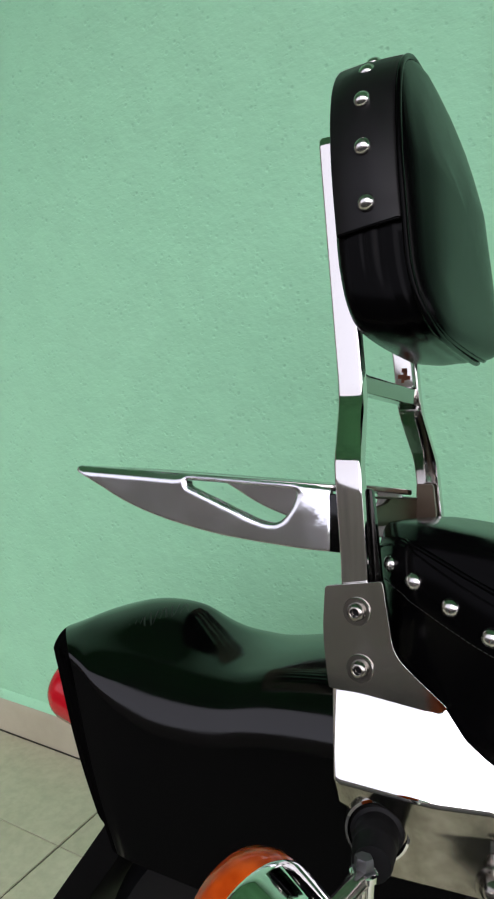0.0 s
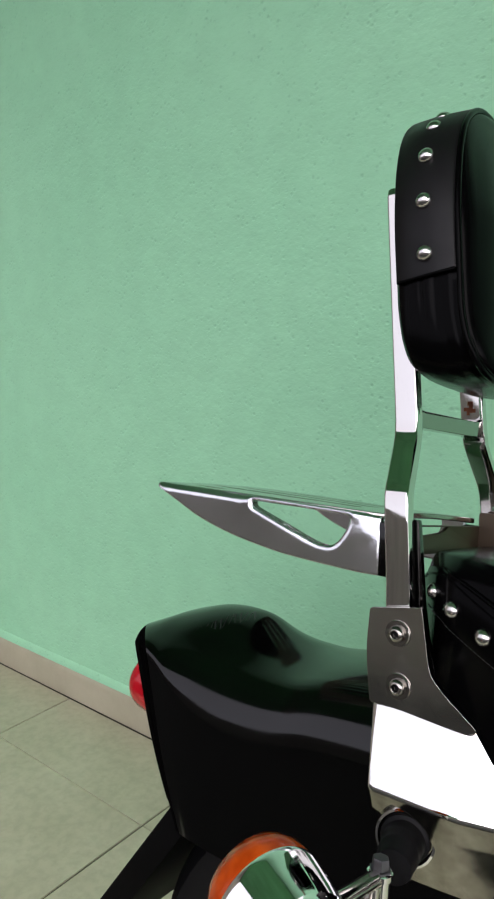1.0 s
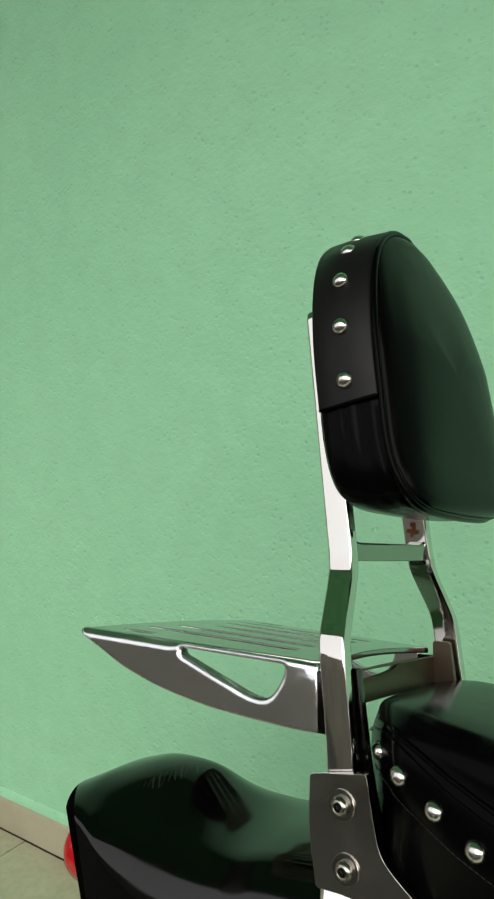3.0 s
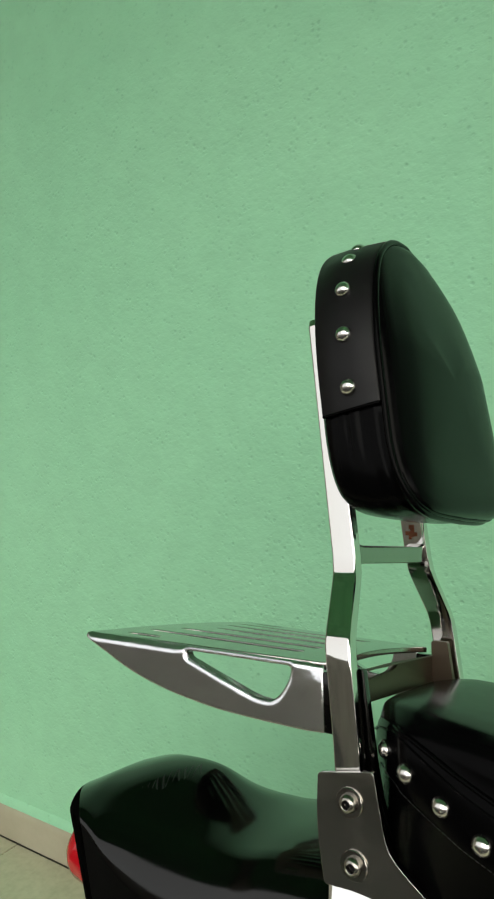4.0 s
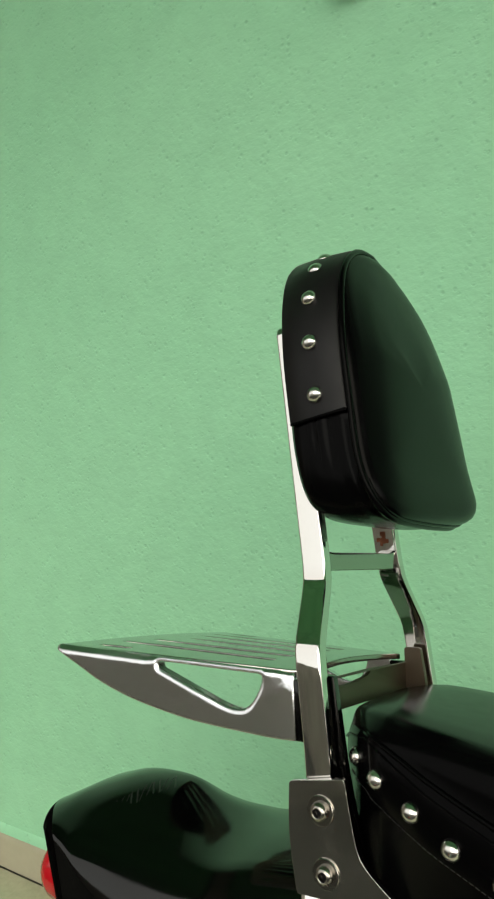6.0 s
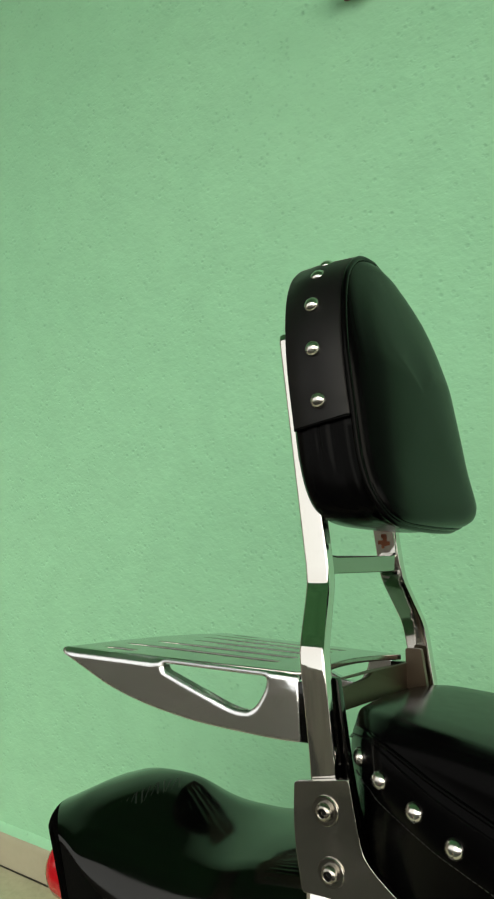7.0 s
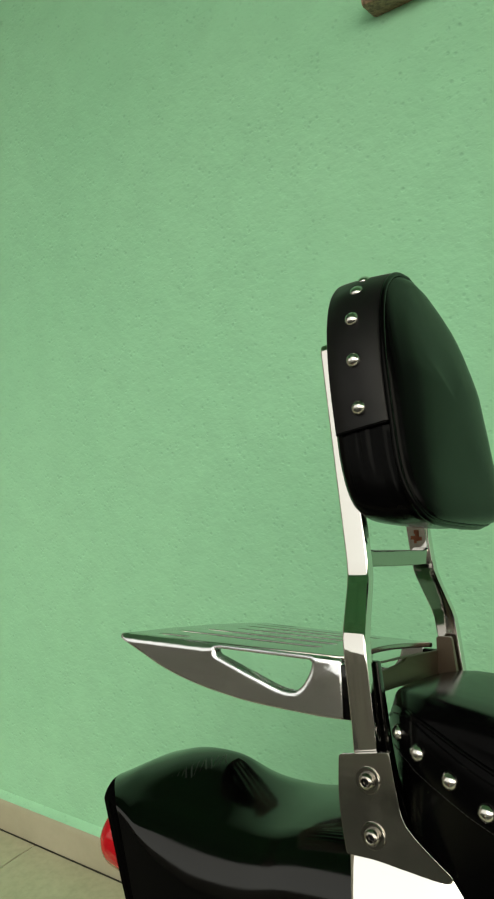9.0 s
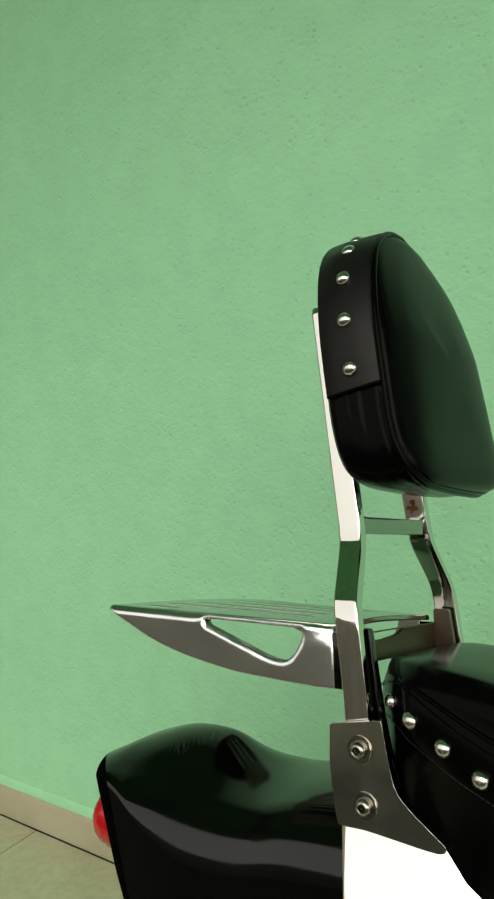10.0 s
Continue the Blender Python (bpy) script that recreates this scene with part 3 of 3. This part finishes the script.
for end in (0, -1):
    bm = tube(bmesh.new(), [p + Vector((0, 0, 0.001)) for p in rings[end][2:-1]], 0.0014, 6)
    part("strip_hem", bm, LEATHER, pad, "folded lower hem of the strip", 80)


def along(line, z, side):
    """A point of the ring at a height, on one side, and its outward normal."""
    n = len(line)
    for i in range(n):
        a, b = line[i], line[(i + 1) % n]
        if a.y * side > 0 and b.y * side > 0 and (a.z - z) * (b.z - z) <= 0 and abs(a.z - b.z) > 1e-7:
            d = b - a
            nrm = Vector((0.0, d.z, -d.y))
            return a.lerp(b, (z - a.z) / (b.z - a.z)), nrm if nrm.y * side > 0 else -nrm
    return None


line = pad_ring(-0.0010, -0.0042)
for z in (1.1574, 1.2060, 1.2511, 1.2890, 1.3100):
    for side in (-1, 1):
        place, nrm = along(line, z, side)
        stud(pad, place - 0.0026 * (z > 1.28) * nrm.normalized(), nrm, 0.0080)
stud(pad, max(line, key=lambda p: p.z) - Vector((0, 0, 0.0022)), (0, 0, 1), 0.0080)
# passenger seat
seat = tagged(new("passenger_seat"), "black leather passenger seat with chrome studs")
seat.parent = bike


def seat_set(bm):
    """The seat is rolled a little, and its rear end is drawn in."""
    for v in bm.verts:
        v.co.z -= 0.048 * (v.co.y + 0.105)
        v.co.x -= 0.016 * max(0.0, min(1.0, (0.032 - v.co.x) / 0.018))
    return bm


def seat_section(x):
    width, top, low = blend([(0.014, 0.056, 0.880, 0.840), (0.016, 0.066, 0.890, 0.800), (0.020, 0.0760, 0.8960, 0.750), (0.028, 0.0920, 0.8985, 0.720), (0.040, 0.1025, 0.899, 0.700), (0.056, 0.1075, 0.898, 0.690), (0.09, 0.1165, 0.894, 0.685), (0.16, 0.122, 0.882, 0.710), (0.30, 0.140, 0.872, 0.660), (0.42, 0.150, 0.875, 0.650)], x)
    pip, upper, hem = blend([(0.014, 0.866, 0.864, 0.855), (0.02, 0.878, 0.872, 0.846), (0.03, 0.881, 0.876, 0.8385), (0.042, 0.877, 0.872, 0.832), (0.055, 0.872, 0.8655, 0.826), (0.071, 0.865, 0.8565, 0.8185), (0.10, 0.852, 0.8425, 0.806), (0.132, 0.838, 0.829, 0.793), (0.20, 0.81, 0.80, 0.765), (0.42, 0.74, 0.73, 0.695)], x)
    pip = min(pip, top - 0.009)
    top -= 0.004
    knee = max(pip + 0.002, top - 0.015)
    return [(0.0, top), (0.030, top), (width * 0.55, top - 0.0002), (width * 0.76, top - 0.0012), (width - 0.013, 0.72 * top + 0.28 * knee), (width - 0.0055, knee), (width - 0.0035, 0.5 * knee + 0.5 * pip), (width - 0.003, pip), (width, upper), (width + 0.001, hem + 0.003), (width - 0.0005, hem), (width - 0.004, (hem + low) / 2), (width - 0.010, min(low, hem - 0.004))]


bm = bmesh.new()
rings = []
for x in (0.014, 0.015, 0.017, 0.020, 0.024, 0.029, 0.035, 0.042, 0.050, 0.060, 0.075, 0.09, 0.11, 0.14, 0.18, 0.24, 0.30, 0.36, 0.42):
    r = seat_section(x)
    rings.append([Vector((x, -y, z)) for y, z in r[::-1]] + [Vector((x, y, z)) for y, z in r[1:]])
loft(bm, rings)
part("cushion", seat_set(bm), LEATHER, seat, "stuffed black leather cushion", 85)
for side in (-1, 1):
    xs = [0.016, 0.020, 0.026, 0.033, 0.042, 0.052, 0.065, 0.085, 0.11, 0.15, 0.20, 0.27, 0.35, 0.41]
    bm = tube(bmesh.new(), [(x, side * (seat_section(x)[7][0] + 0.0005), seat_section(x)[7][1]) for x in xs[3:]], 0.0022, 8)
    part("piping", seat_set(bm), LEATHER, seat, "black leather piping", 80)
    bm = tube(bmesh.new(), [(x, side * (seat_section(x)[8][0] + 0.0002), seat_section(x)[8][1]) for x in xs], 0.0009, 6)
    part("strip_edge", seat_set(bm), LEATHER, seat, "upper edge of the studded strip", 80)
    bm = bmesh.new()
    x = 0.022
    while x < 0.41:
        a, b = seat_section(x), seat_section(x + 0.0028)
        tube(bm, [(x, side * (a[10][0] + 0.0004), a[10][1]), (x + 0.0028, side * (b[10][0] + 0.0004), b[10][1])], 0.00045, 5)
        x += 0.0042
    part("stitching", seat_set(bm), THREAD, seat, "grey stitched hem", 80)
    for x, z in ((0.0455, 0.8485), (0.0765, 0.8335), (0.1070, 0.8165), (0.142, 0.802), (0.178, 0.788), (0.214, 0.774), (0.250, 0.762)):
        s = seat_section(x)
        stud(seat, (x, side * (s[8][0] + 0.0006), z - 0.048 * (side * s[8][0] + 0.105)), (-0.25 if x < 0.06 else -0.1, side, 0.05), 0.0076)
    stud(seat, (0.0212, side * 0.0885, 0.8585 - 0.048 * (side * 0.0885 + 0.105)), (-0.9, side, 0.05), 0.0076)

# rear fender: a round-backed shell with a hump, its rear lip drawn forward at the sides
TOPLINE = [(-0.440, 0.690), (-0.415, 0.7170), (-0.402, 0.7270), (-0.395, 0.7315), (-0.375, 0.7425), (-0.350, 0.7540), (-0.320, 0.764), (-0.295, 0.7705), (-0.270, 0.7735), (-0.245, 0.7735), (-0.225, 0.7700), (-0.205, 0.7600), (-0.185, 0.7515), (-0.165, 0.7458), (-0.145, 0.7438), (-0.120, 0.7455), (-0.090, 0.7505), (-0.050, 0.7575), (0.0, 0.764), (0.090, 0.769)]
TOPLINE = smooth_line(TOPLINE, 3)
# the shoulder that turns the crown into the flat side: x, height where the side begins, radius, half width
SHOULDER = [(-0.352, 0.722, 0.008, 0.0952), (-0.340, 0.722, 0.012, 0.0953), (-0.328, 0.718, 0.020, 0.0958), (-0.314, 0.708, 0.032, 0.0966), (-0.298, 0.694, 0.046, 0.0978), (-0.268, 0.678, 0.066, 0.0990), (-0.220, 0.665, 0.075, 0.100), (-0.180, 0.664, 0.075, 0.100), (-0.140, 0.668, 0.075, 0.100), (-0.095, 0.680, 0.074, 0.100), (-0.030, 0.688, 0.072, 0.100), (0.090, 0.692, 0.072, 0.100)]
SHOULDER = smooth_line(SHOULDER, 3)
BOW, HEM, TURN = 0.072, 0.538, radians(55)


def fender_section(xc, shrink=0.0, swell=0.075):
    """Half of a cross-section, from the crown over the shoulder to the hem of the side: rows of x, y, z."""
    share = max(0.0, min(1.0, (-0.20 - xc) / 0.205))
    side_z, r, w = blend(SHOULDER, xc + BOW * share)
    w -= shrink
    y1, z1 = w - r + r * math.cos(TURN), side_z + r * math.sin(TURN)
    out = []
    for k in range(31):
        if k < 13:
            y = y1 * k / 12
        elif k < 24:
            y = w - r + r * math.cos(TURN * (23 - k) / 11)
        else:
            y = w
        bow = share * (y / w) ** 2
        x = xc + BOW * bow
        if k < 13:
            top, u = blend(TOPLINE, x)[0] - shrink, k / 12
            slope = -min(y1 / math.tan(TURN), 2.4 * max(0.002, top - z1))
            z = (2 * u ** 3 - 3 * u ** 2 + 1) * top + (3 * u ** 2 - 2 * u ** 3) * z1 + (u ** 3 - u ** 2) * slope
            z += swell * (u * (1.0 - u)) ** 2 * max(0.0, 1.0 - abs(x + 0.262) / 0.105)
        elif k < 24:
            z = side_z + r * math.sin(TURN * (23 - k) / 11)
        else:
            z = side_z - (side_z - HEM) * (k - 23) / 7
            y += 0.03 * (side_z - z)
        x += bow * (0.36 * max(0.0, 0.728 - z) + 1.1 * max(0.0, 0.643 - z) ** 2)
        out.append((x, y, z))
    return out


def rolled(rows, back, inset):
    """A section drawn back and inwards, for the rolled edge of the shell."""
    out = []
    for k, (x, y, z) in enumerate(rows):
        a, b = rows[max(0, k - 1)], rows[min(len(rows) - 1, k + 1)]
        d = Vector((b[1] - a[1], b[2] - a[2])).normalized()
        out.append((x - back, max(0.0, y + inset * d.y), z - inset * d.x - 0.60 * back * d.x * d.x))
    return out


bm = bmesh.new()
rings = []
for xc in sorted({round(r[0], 5) for r in TOPLINE if r[0] > -0.4025}):
    # the crown is fuller on its outer side
    s, far = fender_section(xc), fender_section(xc, 0.0, -0.060)
    inner, far_inner = fender_section(xc, 0.003), fender_section(xc, 0.003, -0.060)
    rings.append([(x, -y, z) for x, y, z in s[::-1]] + far[1:] + far_inner[::-1] + [(x, -y, z) for x, y, z in inner[1:]])
loft(bm, rings)
fender = part("rear_fender", bm, BLACK_PAINT, bike, "gloss black round-backed rear fender", 60)
fender.data.materials.append(DULL_BLACK)
for f in fender.data.polygons:
    # the inside is left dull
    f.material_index = 1 if f.normal.dot(f.center - Vector((f.center.x, 0.0, 0.62))) < 0.0 else 0

# the shell's closed end, rolled over from the crown and raked forward, that carries the tail light
end = fender_section(-0.402)
rows = [rolled(end, 0.018 * math.sin(a), 0.0003 + 0.018 * (1 - math.cos(a))) for a in [radians(12 * k) for k in range(8)]]
rows = [row[:25] for row in rows]
last = rows[-1]
for j in range(1, 13):
    row = []
    for x, y, z in last:
        low = z - max(0.0, z - HEM - 0.004) * j / 12
        row.append((x + 0.36 * max(0.0, min(z, 0.728) - low) + 1.1 * max(0.0, 0.643 - low) ** 2, y, low))
    rows.append(row)
rings = []
for row in rows:
    across = [(x, -y, z) for x, y, z in row[::-1]] + list(row[1:])
    rings.append(across + [(x + 0.004, 0.985 * y, z - 0.002) for x, y, z in across[::-1]])
bm = bmesh.new()
loft(bm, rings)
# dull black replaces gloss here, so no grazing reflections brighten the rim
part("tail_end", bm, DULL_BLACK, fender, "rounded end of the fender", 60)

for side in (-1, 1):
    bm = bmesh.new()
    rings = []
    for a in [radians(12 * k) for k in range(8)]:
        edge_rows = rolled(end, 0.018 * math.sin(a), 0.0003 + 0.018 * (1 - math.cos(a)))[23:]
        rings.append([(x, side * y, z) for x, y, z in edge_rows] + [(x + 0.003, side * (y - 0.003), z) for x, y, z in edge_rows[::-1]])
    loft(bm, rings)
    part("rolled_edge", bm, DULL_BLACK, fender, "rolled rear edge of the fender side", 60)


# faint lettering across the fender's crown: plain strokes
def crown(x, y):
    rows = fender_section(x)[:13]
    return float(np.interp(abs(y), [p[1] for p in rows], [p[2] for p in rows]))


for k in range(6):
    for tilt in (-1, 1):
        bm = bmesh.new()
        strip_rows = []
        for t in (0.0, 0.25, 0.5, 0.75, 1.0):
            along_text = 0.0115 * k + tilt * (0.0010 + 0.0030 * (1 - t if k % 2 else t))
            x = -0.286 + 0.79 * along_text - 0.007 * (t - 0.5)
            yc = -0.052 + 0.61 * along_text + 0.012 * (t - 0.5)
            strip_rows.append([(x, yc + d, crown(x, yc + d) + up) for d, up in ((-0.0015, 0.0001), (0.0015, 0.0001), (0.0015, 0.0003), (-0.0015, 0.0003))])
        loft(bm, strip_rows)
        part("letter_stroke", bm, LETTERING, fender, "faint grey letter stroke")

# tail light on the fender's end
bm = bmesh.new()
m = Matrix.Translation((-0.408, 0, 0.642)) @ Matrix.Rotation(radians(-80), 4, "Y")
lathe(bm, [(0.044, -0.03), (0.0435, 0.004), (0.041, 0.014), (0.036, 0.023), (0.028, 0.030), (0.016, 0.035), (0.0, 0.037)], m, 32)
tail = part("tail_light", bm, RED, bike, "round red tail light lens", 50)

# plate holder under the tail
bm = bmesh.new()
m = Matrix.Translation((-0.285, 0, 0.53)) @ Matrix.Rotation(radians(35), 4, "Y")
box(bm, -0.012, 0.022, -0.085, 0.085, -0.24, 0.04, 0.004, 2, m)
part("plate_holder", bm, PLASTIC, bike, "black plastic plate holder")

# rear wheel
bm = bmesh.new()
m = Matrix.Translation((-0.02, 0, 0.318)) @ Matrix.Rotation(radians(90), 4, "X")
lathe(bm, [(0.205, -0.05), (0.25, -0.066), (0.290, -0.062), (0.312, -0.040), (0.319, 0.0), (0.312, 0.040), (0.290, 0.062), (0.25, 0.066), (0.205, 0.05)], m, 64)
wheel = part("rear_wheel", bm, RUBBER, bike, "black rear tyre")
bm = lathe(bmesh.new(), [(0.208, -0.05), (0.200, -0.045), (0.188, -0.02), (0.188, 0.02), (0.200, 0.045), (0.208, 0.05)], m, 48)
part("rim", bm, CHROME, wheel, "chrome rim")
bm = lathe(bmesh.new(), [(0.0, -0.055), (0.035, -0.055), (0.035, -0.04), (0.19, -0.02), (0.19, 0.02), (0.035, 0.04), (0.035, 0.055), (0.0, 0.055)], m, 40)
part("hub", bm, STEEL, wheel, "steel wheel hub")

# turn signal: amber lens in a chrome bullet, on a stalk from the strut
signal = tagged(new("turn_signal"), "chrome bullet turn signal with amber lens")
signal.parent = bike
m = Matrix.Translation((0.0268, -0.287, 0.6915)) @ Matrix.Diagonal((0.89, 0.71, 0.89, 1)) @ Matrix.Rotation(radians(-24), 4, "Z") @ Matrix.Rotation(radians(-80), 4, "Y")
bm = lathe(bmesh.new(), [(0.0, -0.060), (0.014, -0.0485), (0.027, -0.043), (0.0365, -0.034), (0.0385, -0.030), (0.0370, -0.0285), (0.0375, -0.027), (0.0415, -0.024), (0.0425, -0.018), (0.0440, -0.004), (0.0448, 0.008), (0.0450, 0.012), (0.0440, 0.014), (0.040, 0.014)], m, 48)
housing = part("housing", bm, CHROME, signal, "chrome bullet housing")
bm = lathe(bmesh.new(), [(0.0378, -0.0300), (0.0392, -0.0295), (0.0392, -0.0268), (0.0378, -0.0263)], m, 48)
part("gasket", bm, RUBBER, signal, "black rubber gasket ring")
bm = lathe(bmesh.new(), [(0.0435, 0.010), (0.0440, 0.017), (0.0425, 0.027), (0.0375, 0.037), (0.026, 0.044), (0.012, 0.0470), (0.0, 0.0475)], m, 40)
part("lens", bm, AMBER, signal, "amber plastic lens")
bm = bmesh.new()
for up, out in ((0.0075, 0.0), (-0.0105, 0.006)):
    tube(bm, smooth_line([(0.034, -0.262, 0.676 + up), (0.037, -0.240, 0.672 + up), (0.039, -0.218, 0.668 + up), (0.041, -0.196, 0.664 + up)], 4), 0.0060, 12)
box(bm, 0.030, 0.046, -0.205, -0.190, 0.646, 0.672, 0.004, 3)
part("stalk", bm, STEEL, signal, "forked chrome stalk")
m = Matrix.Translation((0.0415, -0.1930, 0.6760)) @ Matrix.Diagonal((1.0, 0.82, 1.0, 1))
bm = lathe(bmesh.new(), [(0.0, -0.046), (0.0068, -0.045), (0.0068, -0.034), (0.0052, -0.033), (0.0052, -0.030), (0.0080, -0.029), (0.0080, -0.006), (0.0096, -0.005), (0.0096, -0.001), (0.0078, 0.0)], m, 24)
clamp = part("clamp", bm, CHROME, signal, "chrome clamp sleeve")
bm = lathe(bmesh.new(), [(0.0084, -0.002), (0.0084, 0.0008), (0.0066, 0.0012), (0.0066, 0.0075), (0.0058, 0.0088), (0.0, 0.0090)], m, 6)
part("bolt", bm, DULL_BOLT, signal, "grey clamp bolt head")
m = Matrix.Translation((0.0262, -0.1180, 0.6595)) @ Matrix.Rotation(radians(13), 4, "Z") @ Matrix.Rotation(radians(91), 4, "X")
bm = lathe(bmesh.new(), [(0.0208, -0.01), (0.0208, 0.010), (0.0203, 0.0120), (0.0175, 0.0135), (0.0168, 0.020), (0.0172, 0.022), (0.0164, 0.024), (0.0160, 0.030), (0.0164, 0.032), (0.0155, 0.034), (0.0150, 0.044), (0.0138, 0.047), (0.0, 0.048)], m, 32)
part("grommet", bm, RUBBER, signal, "tapered black rubber grommet")
bm = lathe(bmesh.new(), [(0.0225, -0.012), (0.0250, -0.010), (0.0264, -0.002), (0.0262, 0.006), (0.0248, 0.0105), (0.0228, 0.0110), (0.0208, 0.006)], m, 40)
part("collar", bm, CHROME, signal, "chrome collar")
m = Matrix.Translation((0.1150, -0.1180, 0.6380)) @ Matrix.Rotation(radians(70), 4, "X")
bm = lathe(bmesh.new(), [(0.0150, -0.02), (0.0150, 0.0), (0.0120, 0.002), (0.0105, 0.004), (0.0095, 0.009), (0.006, 0.012), (0.0, 0.013)], m, 24)
part("rail_bolt", bm, BOLT, bike, "domed chrome bolt")

# ---- floor tiles, one by one ----
def tile_mesh(w, d):
    bm = bmesh.new()
    prof = [(0.0030, -0.004), (0.0030, -0.0008), (0.0038, 0.0)]
    rings = [[(e, e - 0.0019, z), (w - e, e - 0.0019, z), (w - e, d - e + 0.0019 * (d > 0.3), z), (e, d - e + 0.0019 * (d > 0.3), z)] for e, z in prof]
    loft(bm, rings, cap=False)
    bm.faces.new([v for v in bm.verts if abs(v.co.z) < 1e-6])
    for f in bm.faces:
        f.normal_update()
    me = bpy.data.meshes.new("tile")
    bmesh.ops.recalc_face_normals(bm, faces=bm.faces)
    bm.to_mesh(me)
    bm.free()
    me.materials.append(TILE)
    return me


whole, cut = tile_mesh(TW, TW), tile_mesh(TW, CUT - 0.003)
for i in range(-8, 10):
    for j in range(3):
        ob = new("tile", whole if j else cut)
        ob.parent = floor
        ob.location = (TX + i * TW, TY - CUT - j * TW, 0.0)
